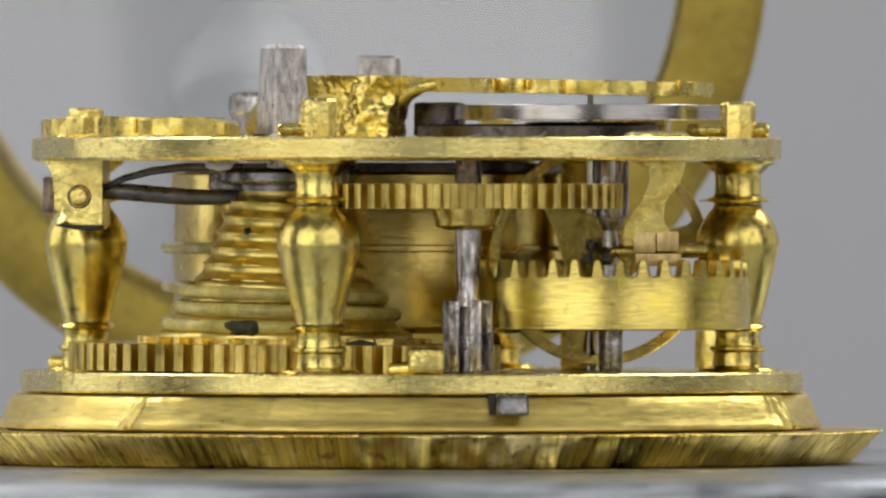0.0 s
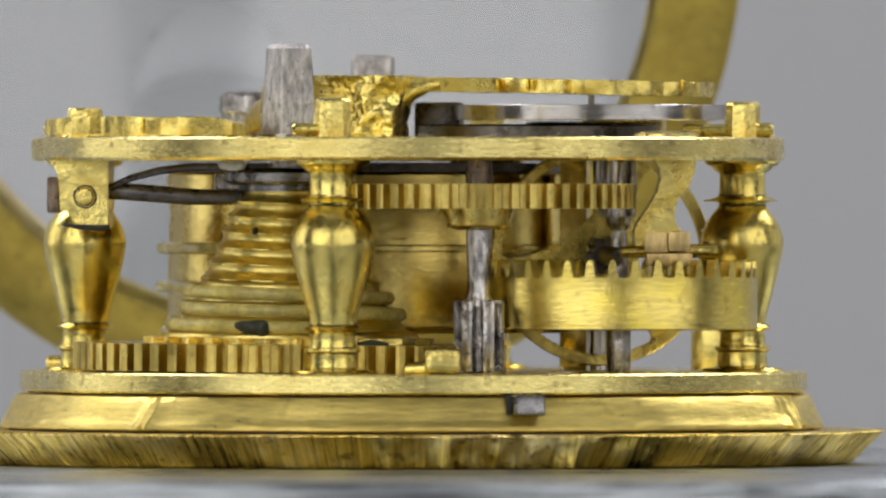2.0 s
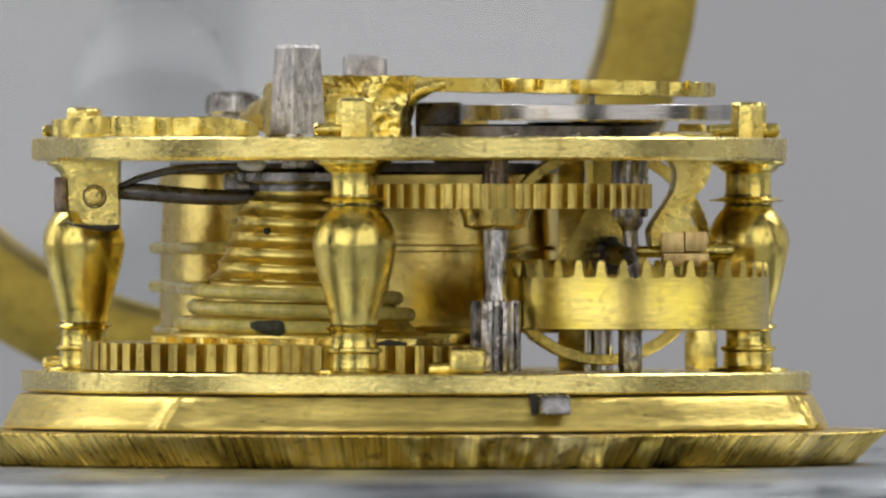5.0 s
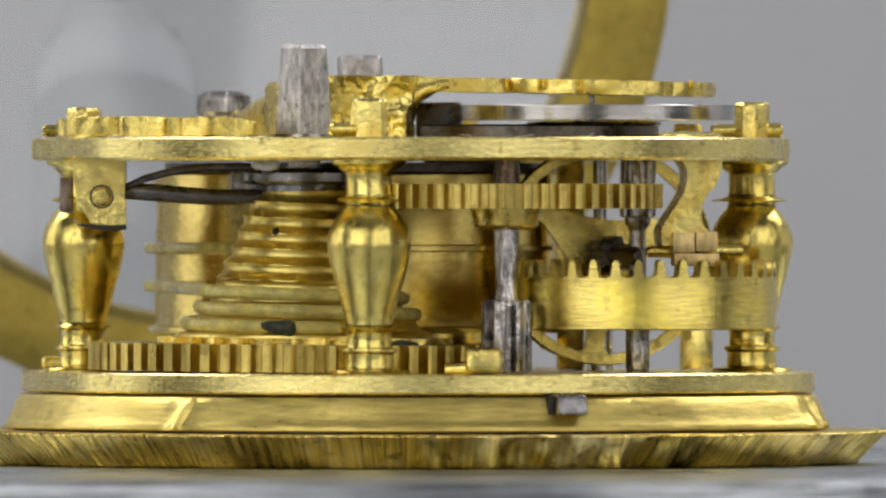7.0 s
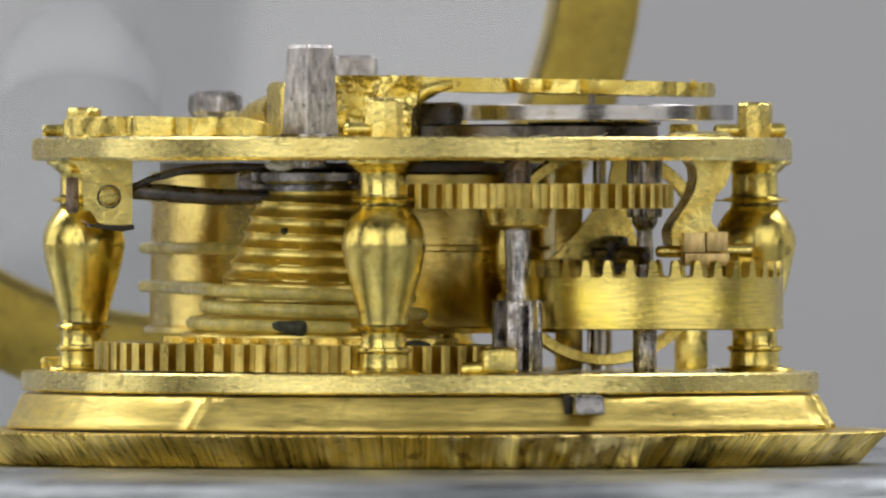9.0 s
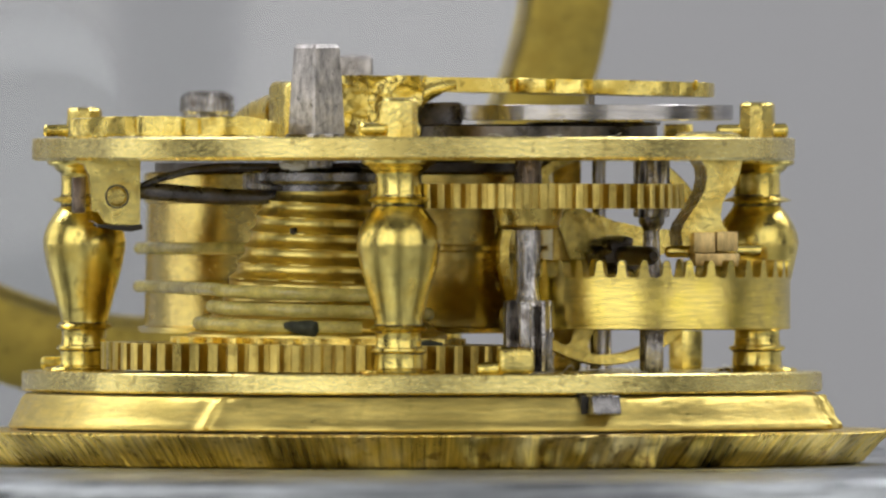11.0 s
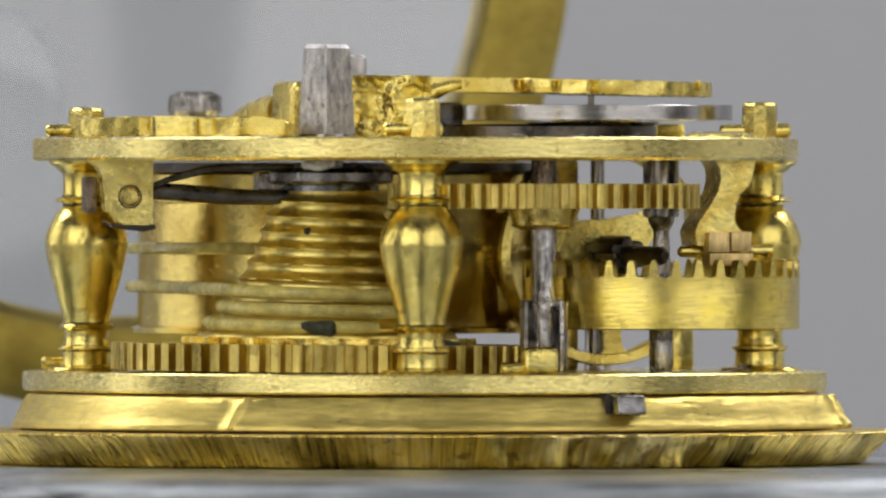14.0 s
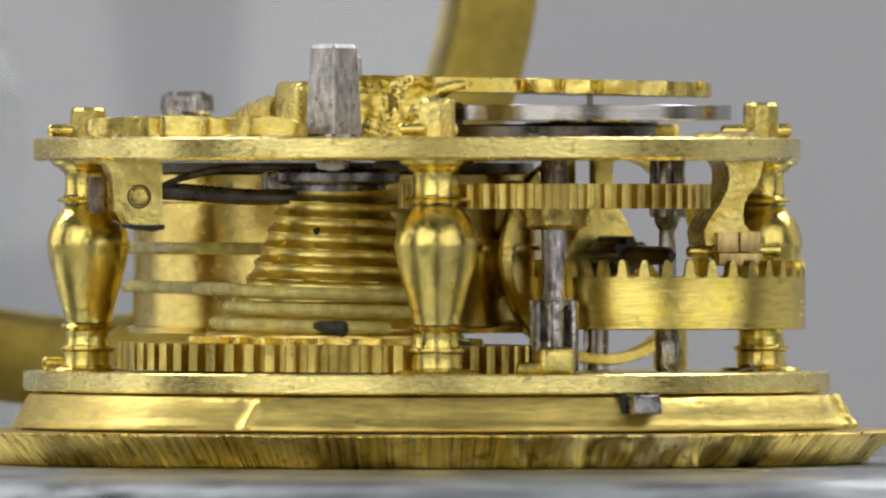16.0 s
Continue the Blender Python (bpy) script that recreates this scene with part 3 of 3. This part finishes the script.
def build_fusee():
    great = part("great_wheel", gear(62, 10.45, 9.62, Z_PLATE + 0.06, 6.16, land=0.40, base=0.66), brass_wheel, watch, "thick toothed brass great wheel", (*FUSEE, 0), Matrix.Rotation(radians(0.5), 4, "Y"))
    part("ratchet", gear(30, 7.15, 6.45, 6.1, 6.46, hole=3.0, land=0.16, base=0.9, lean=0.30), brass_rough, great, "ratchet with slanted teeth")
    part("dirt_patch", tube([(4.2, -7.6, 6.2), (4.8, -7.3, 6.24), (5.6, -7.0, 6.2)], [0.1, 0.22, 0.1], 8), dirt, great, "teal verdigris patch")
    pitch, z0, z1 = 0.75, 6.75, 13.55
    bm = bmesh.new()
    seg, turns = 72, (z1 - z0) / pitch
    rows = []
    prof_n = int(turns * 14)
    for i in range(prof_n + 1):
        row = []
        for k in range(seg):
            z = z0 + (z1 - z0) * i / prof_n
            ph = (z / pitch + k / seg) % 1
            r = fusee_radius(z) + 0.04 - 0.24 * abs(math.sin(math.pi * ph)) ** 0.75
            a = 2 * math.pi * k / seg
            row.append(bm.verts.new((r * math.cos(a), r * math.sin(a), z)))
        rows.append(row)
    for p, q in zip(rows, rows[1:]):
        for k in range(seg):
            bm.faces.new((p[k], p[(k + 1) % seg], q[(k + 1) % seg], q[k]))
    bm.faces.new(rows[0][::-1])
    bm.faces.new(rows[-1])
    lathe([(0, 6.3), (6.2, 6.3), (6.3, 6.5), (6.1, 6.72), (5.4, 6.85), (0, 6.9)], 72, bm)
    fusee = part("fusee", bm, brass_satin, watch, "grooved conical brass fusee", (*FUSEE, 0), sharp=70)
    part("fusee_cap", lathe([(0, 13.5), (2.5, 13.5), (2.5, 13.78), (3.05, 13.88), (3.2, 14.0), (3.2, 14.38), (2.9, 14.6), (0, 14.7)], 48, None, lambda a, r, z: 0.05 * noise.noise((a * 4, z * 3, 2.0))), steel_mid, fusee, "dark steel stop cap")
    rod(0, 0, 14.4, 15.1, 0.8, steel, fusee, "arbor")
    part("stop_beak", block(1.7, 1.1, 0.95, at=(-2.7, -0.5, 13.5), bevel=0.25, turn=0.2, seg=3), steel, fusee)
    # dark blob stands for the shade of a small dent
    part("dark_spot", tube([(-1.15, -3.0, 11.75), (-1.28, -3.02, 11.6), (-1.36, -3.0, 11.45)], [0.06, 0.2, 0.1], 8), grime_shade, fusee, "small dark mark for a dent")
    # gut on the lower grooves and its straight run to the barrel
    pts = []
    for k in range(150):
        a = -math.pi * 0.5 + 2 * math.pi * 2.05 * k / 149
        z = 8.55 - 1.62 * (k / 149)
        r = fusee_radius(z) + 0.10
        pts.append((FUSEE[0] + r * math.cos(a), FUSEE[1] + r * math.sin(a), z))
    run = [Vector((-12.4, 3.2, 8.86)), Vector((-11.7, -0.6, 8.84)), Vector((-10.95, -4.4, 8.81))]
    for k in range(9):
        a = radians(176 + 10.2 * k)
        run.append(Vector((FUSEE[0] + 4.86 * math.cos(a), FUSEE[1] + 4.86 * math.sin(a), 8.79 - 0.024 * k)))
    part("gut_cord", tube([tuple(p) for p in run] + pts, 0.33, 10), gut, watch, "translucent cream gut cord wound on the fusee", sharp=60)
    bm = tube([(-7.1, -13.85, 7.06), (-6.8, -13.9, 7.04), (-6.45, -13.95, 7.0), (-6.1, -14.0, 6.96), (-5.8, -14.0, 6.92), (-5.6, -13.98, 6.88), (-5.5, -13.95, 6.86)], [0.14, 0.26, 0.32, 0.38, 0.42, 0.36, 0.16], 20)
    for v in bm.verts:
        v.co += Vector((-0.02, -0.16, 0)) + 0.09 * noise.noise_vector(v.co * 3.0)
    part("cord_knot", bm, dirt, watch, "dark frayed cord end")
    # barrel
    prof = [(0, 6.6), (10.4, 6.6), (10.45, 6.85), (10.1, 6.95), (10.05, 10.55), (10.22, 10.62), (10.22, 10.85), (10.05, 10.92), (10, 12.9), (10.15, 13.0), (10.15, 14.3), (9.9, 14.45), (0, 14.45)]
    part("barrel", lathe(prof, 110), brass_brown, watch, "brushed brass mainspring barrel", (*BARREL, 0), sharp=40)
    part("barrel_cover", lathe([(0, 14.46), (9.6, 14.46), (9.6, 14.9), (0, 14.9)], 80), steel_dark, watch, "", (*BARREL, 0))
    for z, r, a0, a1 in ((8.86, 10.4, 2.7, 3.6), (10.74, 10.36, 2.2, 4.45)):
        pts = [(BARREL[0] + r * math.cos(a), BARREL[1] + r * math.sin(a), z) for a in np.linspace(a0, a1, 30)]
        part("gut_turn", tube(pts, 0.3, 10), gut, watch, "turn of gut cord on the barrel")


build_fusee()


# ---- stop work at the left: bracket, blades ----
def build_stopwork():
    shape = [(-16.95, 14.99), (-16.5, 14.75), (-16.28, 14.3), (-16.2, 13.6), (-16.16, 12.62), (-15.98, 12.52), (-15.86, 12.6), (-15.7, 12.36), (-15.5, 12.02), (-15.0, 11.86), (-14.5, 11.84), (-14.0, 11.68), (-13.84, 11.85), (-13.82, 14.99)]
    bm = slab(shape, -9.8, -7.6, 0.1)
    br = part("stop_bracket", bm, brass_rough, watch, "filed brass stop-work bracket")
    tilt = Matrix.Rotation(radians(90), 4, "X")
    part("pivot_end", lathe([(0, -0.35), (0.42, -0.35), (0.46, -0.3), (0.46, 0.02), (0.36, 0.12), (0, 0.15)], 28), brass_old, br, "rounded pivot end", (-14.95, -9.86, 13.25), tilt)
    # black ring: the shade of the recess round the pivot, put into colour
    part("pivot_sink", hoop([(0.47, -0.2), (0.60, -0.2), (0.57, 0.06), (0.50, 0.06)], 32), grime_shade, br, "", (-14.95, -9.80, 13.25), tilt)
    part("grime_bead", tube([(-16.1, -9.75, 11.9), (-15.2, -9.9, 11.78), (-14.3, -9.95, 11.72), (-13.75, -9.9, 11.8)], [0.05, 0.12, 0.16, 0.12], 8), grime_shade, br, "black grime under the bracket")
    part("blade_end", block(0.62, 1.4, 1.75, at=(-16.72, -7.6, 12.45), bevel=0.14), steel_brown_shade, br, "dark steel blade end")
    part("stop_blade", tube([(-14.4, -8.6, 13.55), (-12.5, -8.9, 13.45), (-10.0, -9.2, 13.25), (-8.0, -9.3, 13.2), (-7.2, -9.2, 13.3)], [0.38, 0.42, 0.40, 0.36, 0.3], 12, None, 0.7), steel_dark, watch, "dark steel stop blade")
    part("blade_spring", tube([(-13.9, -8.9, 13.7), (-12.8, -9.1, 14.15), (-11.4, -9.3, 14.5), (-9.8, -9.4, 14.68), (-8.4, -9.5, 14.7), (-7.0, -9.4, 14.62)], [0.13, 0.18, 0.2, 0.2, 0.2, 0.22], 10), steel_dark, watch, "curved dark steel return spring")
    bm = bmesh.new()
    bmesh.ops.create_icosphere(bm, subdivisions=4, radius=1.0)
    for v in bm.verts:
        v.co *= 1 + 0.35 * noise.noise(v.co * 1.7) + 0.2 * noise.noise(v.co * 5.0)
        v.co = Vector((v.co.x * 0.68, v.co.y * 0.4, v.co.z * 0.25))
    part("fluff", bm, fibre, watch, "tuft of pale dust under the plate", (-6.75, -17.7, 14.76))


build_stopwork()


# ---- train ----
def pinion(n, tip, root, z0, z1, bm=None):
    bm = bm or bmesh.new()
    return prism(gear_outline(n, tip, root, 0.40, 0.56), z0, z1, bm, 0.09)


def build_train():
    third = part("third_wheel", gear(54, 7.5, 6.98, 12.68, 13.86, hole=0.55, land=0.36, base=0.62), brass_wheel, watch, "toothed brass third wheel", (*THIRD, 0))
    part("collet", lathe([(0, 11.65), (1.02, 11.65), (1.5, 11.8), (1.55, 11.86), (1.52, 12.0), (1.75, 12.67), (0, 12.68)], 48), brass_old, third, "conical brass collet")
    part("arbor", lathe([(0, 8.0), (0.75, 8.0), (0.52, 8.7), (0.58, 9.6), (0.63, 11.6), (0.62, 13.0), (0, 13.0)], 28), steel, third, "worn steel arbor")
    # browner than the arbor below: the shade under the plate is in the colour
    part("arbor_end", lathe([(0, 13.0), (0.64, 13.0), (0.66, 14.2), (0.6, 15.0), (0, 15.0)], 28), steel_brown_shade, third, "steel arbor end with its shade put into a brown")
    part("pinion", pinion(6, 1.22, 0.48, 4.85, 8.28), steel, third, "steel pinion with worn leaves")
    # contrate wheel, teeth on its upper rim
    R, n = 6.68, 38
    bm = hoop([(R - 0.75, 6.86), (R - 0.06, 6.86), (R + 0.03, 6.92), (R + 0.03, 7.0), (R, 7.04), (R, 9.36), (R - 0.55, 9.36), (R - 0.6, 7.5), (R - 0.75, 7.4)], 152)
    p = 2 * math.pi / n
    for k in range(n):
        own = bmesh.new()
        a = k * p
        jit = 0.05 * noise.noise((k * 1.7, 0.3, 0))
        prof = [(-0.50, 9.30), (-0.42, 9.41), (-0.30, 9.38), (-0.24, 9.62), (-0.20, 10.02), (-0.11, 10.2 + jit), (0.05, 10.21 + jit), (0.13, 10.05), (0.19, 9.62), (0.26, 9.38), (0.38, 9.40), (0.46, 9.30)]
        v0 = [own.verts.new((x, -R + 0.01, z)) for x, z in prof]
        v1 = [own.verts.new((x * 0.92, -R + 0.56, z)) for x, z in prof]
        own.faces.new(v0)
        own.faces.new(v1[::-1])
        for i in range(len(prof)):
            j = (i + 1) % len(prof)
            own.faces.new((v0[j], v0[i], v1[i], v1[j]))
        bmesh.ops.rotate(own, cent=(0, 0, 0), matrix=Matrix.Rotation(a, 3, "Z"), verts=own.verts)
        join(own, bm)
    for s in range(3):
        a = 2 * math.pi * s / 3
        pts = [(0, -0.6), (R - 0.7, -0.45), (R - 0.7, 0.45), (0, 0.6)]
        prism([(x * math.cos(a) - y * math.sin(a), x * math.sin(a) + y * math.cos(a)) for x, y in pts], 6.92, 7.4, bm)
    contrate = part("contrate_wheel", bm, brass_rim, watch, "deep brass contrate wheel with upright teeth", (*CONTRATE, 0), sharp=40)
    part("arbor", lathe([(0, Z_PLATE), (0.5, Z_PLATE), (0.58, 5.0), (0.58, 7.5), (0.42, 7.8), (0.42, 10.6), (0.38, 11.6), (0.62, 12.0), (0.6, 15.0), (0, 15.0)], 28), steel, contrate, "worn steel arbor")
    part("pinion", pinion(7, 0.88, 0.5, 12.25, 15.0), steel, contrate, "dark steel pinion")
    # potence with its cap and pin
    left = [(12.95, 14.99), (13.2, 14.6), (13.24, 14.1), (13.1, 13.5), (12.75, 12.9), (12.4, 12.4), (12.1, 11.95), (11.95, 11.55), (12.05, 10.9)]
    right = [(14.95, 14.99), (14.85, 14.4), (14.62, 13.8), (14.2, 13.35), (13.98, 12.9), (13.9, 12.3), (13.98, 11.9), (14.3, 11.55), (14.3, 10.9)]
    bm = slab(left + right[::-1], -12.9, -10.2, 0.14)
    bmesh.ops.rotate(bm, cent=(13.5, -12.6, 0), matrix=Matrix.Rotation(radians(8.6), 3, "Z"), verts=bm.verts)
    pot = part("potence", bm, brass_rough, watch, "filed brass potence hanging from the upper plate")
    part("potence_cap", block(1.08, 1.0, 0.98, at=(13.05, -13.0, 10.55), bevel=0.09, turn=0.15), copper, pot, "reddish filed brass cap")
    part("potence_cap", block(1.05, 1.0, 0.95, at=(14.15, -12.95, 10.62), bevel=0.09, turn=0.15), copper, pot, "reddish filed brass cap")
    part("potence_foot", block(2.2, 1.3, 0.62, at=(13.65, -12.7, 9.92), bevel=0.1, turn=0.15), copper, pot)
    part("potence_pin", tube([(11.3, -12.3, 10.6), (11.4, -12.28, 10.6), (12.5, -12.12, 10.62), (14.8, -11.78, 10.64), (15.9, -11.62, 10.66)], [0.16, 0.27, 0.32, 0.34, 0.34], 16), brass, pot)
    # crown wheel on its level arbor
    turn = Matrix.Rotation(radians(10.0), 4, "Z") @ Matrix.Rotation(radians(90), 4, "X")
    bm = hoop([(4.82, -0.6), (5.3, -0.6), (5.36, -0.52), (5.36, 0.42), (5.3, 0.5), (4.86, 0.5), (4.82, 0.42)], 96)
    for k in range(13):
        a = 2 * math.pi * k / 13
        own = bmesh.new()
        pr = [(-0.7, -0.45), (0.5, -0.45), (0.55, -1.5), (0.40, -1.55)]
        v0 = [own.verts.new((x, 4.88, z)) for x, z in pr]
        v1 = [own.verts.new((x, 5.32, z)) for x, z in pr]
        own.faces.new(v0)
        own.faces.new(v1[::-1])
        for i in range(4):
            j = (i + 1) % 4
            own.faces.new((v0[j], v0[i], v1[i], v1[j]))
        bmesh.ops.rotate(own, cent=(0, 0, 0), matrix=Matrix.Rotation(a, 3, "Z"), verts=own.verts)
        join(own, bm)
    for s in range(3):
        a = 2 * math.pi * s / 3
        side = [(4.95, 0.8), (4.5, 0.45), (3.4, 0.45), (2.2, 0.85), (1.2, 1.35), (0.4, 1.7)]
        pts = [(x, -w) for x, w in side] + [(x, w) for x, w in side[::-1]]
        prism([(x * math.cos(a) - y * math.sin(a), x * math.sin(a) + y * math.cos(a)) for x, y in pts], -0.12 + 0.004 * s, 0.3 + 0.004 * s, bm)
    crown = part("crown_wheel", bm, brass, watch, "three-armed brass crown wheel", (*CROWN, 10.4), turn, sharp=40)
    part("pinion", pinion(6, 0.95, 0.55, 0.3, 4.2), steel_dark, crown, "black steel pinion")
    part("arbor", lathe([(0, -3), (0.22, -3), (0.3, -2.5), (0.5, 0), (0.45, 9.4), (0.2, 10.2), (0, 10.2)], 20), steel_dark, crown)
    # balance under its cock
    bm = hoop([(6.2, 16.98), (6.88, 16.96), (6.9, 16.98), (6.9, 17.68), (6.88, 17.70), (6.2, 17.70)], 120)
    balance = part("balance_wheel", bm, steel_pol, watch, "polished steel balance wheel", (*BALANCE, 0), sharp=40)
    for s in range(3):
        pts = [(0, -0.5), (6.3, -0.35), (6.3, 0.35), (0, 0.5)]
        part("arm", prism(pts, 17.0 + 0.004 * s, 17.3 + 0.004 * s), steel_pol, balance, "", (0, 0, 0), Matrix.Rotation(2.0944 * s + 0.4, 4, "Z"))
    # small fittings on the pillar plate
    st = part("plate_stud", block(1.75, 1.3, 1.3, at=(3.6, -20.3, Z_PLATE - 0.01), bevel=0.42, turn=0.1, seg=4), brass_rough, watch, "small brass stud with a pin")
    part("stud_pin", tube([(1.75, -20.1, 5.0), (1.85, -20.1, 5.0), (2.6, -20.2, 5.05), (3.2, -20.3, 5.05)], [0.24, 0.34, 0.36, 0.36], 14), brass, st)
    part("foot_pin", tube([(-18.25, 0.7, 5.15), (-18.1, 0.7, 5.15), (-16.6, 0.7, 5.15)], [0.22, 0.36, 0.36], 14), brass, watch)
    part("counter_block", block(1.25, 1.25, 1.95, at=(13.6, 6.4, Z_PLATE - 0.01), bevel=0.15, turn=0.5), brass, watch, "brass bearing block")
    part("counter_potence", block(1.35, 1.3, 10.2, at=(7.5, 2.4, Z_PLATE), bevel=0.15), brass_brown, watch, "brass bearing post")
    part("verge_bar", lathe([(0, 4.6), (0.62, 4.6), (0.62, 6.9), (0.34, 7.2), (0.34, 15.2), (0, 15.2)], 24), steel_pol, watch, "polished steel verge staff", (8.95, 0.4, 0))
    return crown, contrate, third, balance


crown, contrate, third, balance = build_train()


# ---- lint on the plates ----
def build_lint():
    rng = random.Random(4)
    spots = [(-15.9, -10.4, 11.75), (5.2, -18.6, Z_TOP), (8.2, -16.9, Z_TOP), (3.1, -19.6, Z_TOP), (6.5, -19.6, Z_PLATE), (7.4, -19.8, Z_PLATE), (8.6, -20.2, Z_PLATE), (5.8, -20.2, Z_PLATE), (12.8, -17.0, Z_PLATE), (14.3, -15.2, Z_PLATE), (9.6, -19.2, Z_PLATE)]
    for x, y, z in spots:
        way, pts = rng.uniform(-2.6, 2.6), []
        p = Vector((x, y, z + 0.02))
        for k in range(9):
            pts.append(tuple(p))
            if z > 10 and k > 3:
                break
            way += rng.uniform(-0.5, 0.5)
            p = p + Vector((0.2 * math.cos(way), 0.06 * math.sin(way * 2), 0.10 * abs(math.sin(way)) * (1 if k < 5 else -0.7)))
        part("lint", tube(pts, 0.014, 5), fibre, watch, "fine pale fibre")


build_lint()


# ---- open bezel with its glass, standing behind ----
def build_case():
    ring = tagged(new("watch_case"), "open brass watch case ring with domed glass", "watch case")
    prof = [(18.8, -1.3), (19.8, -1.6), (22.8, -1.1), (23.4, 0.0), (22.6, 1.1), (20.2, 1.5), (19.4, 1.1), (19.2, 0)]
    part("rim", hoop(prof, 160), brass_dull, ring, "", sharp=50)
    dome = [(r, 5.0 * (1 - (r / 20.2) ** 2)) for r in np.linspace(0, 20.9, 15)]
    shell = [(r, z - 0.5) for r, z in dome][::-1]
    bm = lathe([(float(r), -float(z)) for r, z in dome] + [(float(r), -float(z)) for r, z in shell], 96)
    part("crystal", bm, glass, ring, "clear domed watch glass", sharp=60)
    part("hinge_foot", block(5.0, 3.4, 3.6, at=(0, 0, 0), bevel=0.4), brass_dull, ring, "small brass hinge foot", (0, -22.3, 0), Matrix.Rotation(radians(90), 4, "X"))
    return ring


# guessed shape, added for a soft pale highlight of an unknown object
def build_dome():
    outer = [(4.35, 0), (4.35, 17.5), (4.25, 18.8), (3.9, 20.2), (3.2, 21.5), (2.2, 22.4), (1.1, 22.85), (0, 23.0)]
    inner = [(0, 22.5), (1.0, 22.35), (2.0, 21.95), (2.9, 21.15), (3.5, 20.0), (3.85, 18.7), (3.95, 17.5), (3.95, 0)]
    bm = lathe(outer + inner, 64)
    return tagged(part("glass_dome", bm, thin_glass, sharp=70), "guessed clear glass dome behind the watch, added for a pale haze", "glass dome")


case = build_case()
dome = build_dome()


# ---- motion ----
def turn_at(t):
    s = t - 8
    return math.degrees(0.01893 * s + 0.000026 * s * s)


CASE_AT = pose(-0.0112, 0.0382, 0.0259, 90, 0, 0)


def motions():
    times = range(17)
    walk(watch, [(t, pose(0, 0, 0, 0, 0, turn_at(t))) for t in times])
    walk(turntable, [(t, pose(0, 0, Z_FOOT * MM, 0, 0, turn_at(t))) for t in times])
    walk(case, [(t, pose(0, 0, 0, 0, 0, turn_at(t)) @ CASE_AT) for t in times])
    walk(dome, [(t, pose(0, 0, 0, 0, 0, turn_at(t)) @ pose(-0.0166, 0.053, 0.00033)) for t in times])
    half = [k / 2 for k in range(33)]
    c0 = crown.matrix_basis.copy()
    walk(crown, [(t, c0 @ pose(0, 0, 0, 0, 0, 13.3 + 87.3 * t)) for t in half])
    walk(contrate, [(t, pose(CONTRATE[0] * MM, CONTRATE[1] * MM, 0, 0, 0, 2.8 - 13.78 * t)) for t in half])
    walk(third, [(t, pose(THIRD[0] * MM, THIRD[1] * MM, 0, 0, 0, 1.76 * t)) for t in half])
    tick = [k / 20 for k in range(321)]
    walk(balance, [(t, pose(BALANCE[0] * MM, BALANCE[1] * MM, 0, 0, 0, 80 * math.sin(2 * math.pi * 2.6 * t))) for t in tick])


motions()
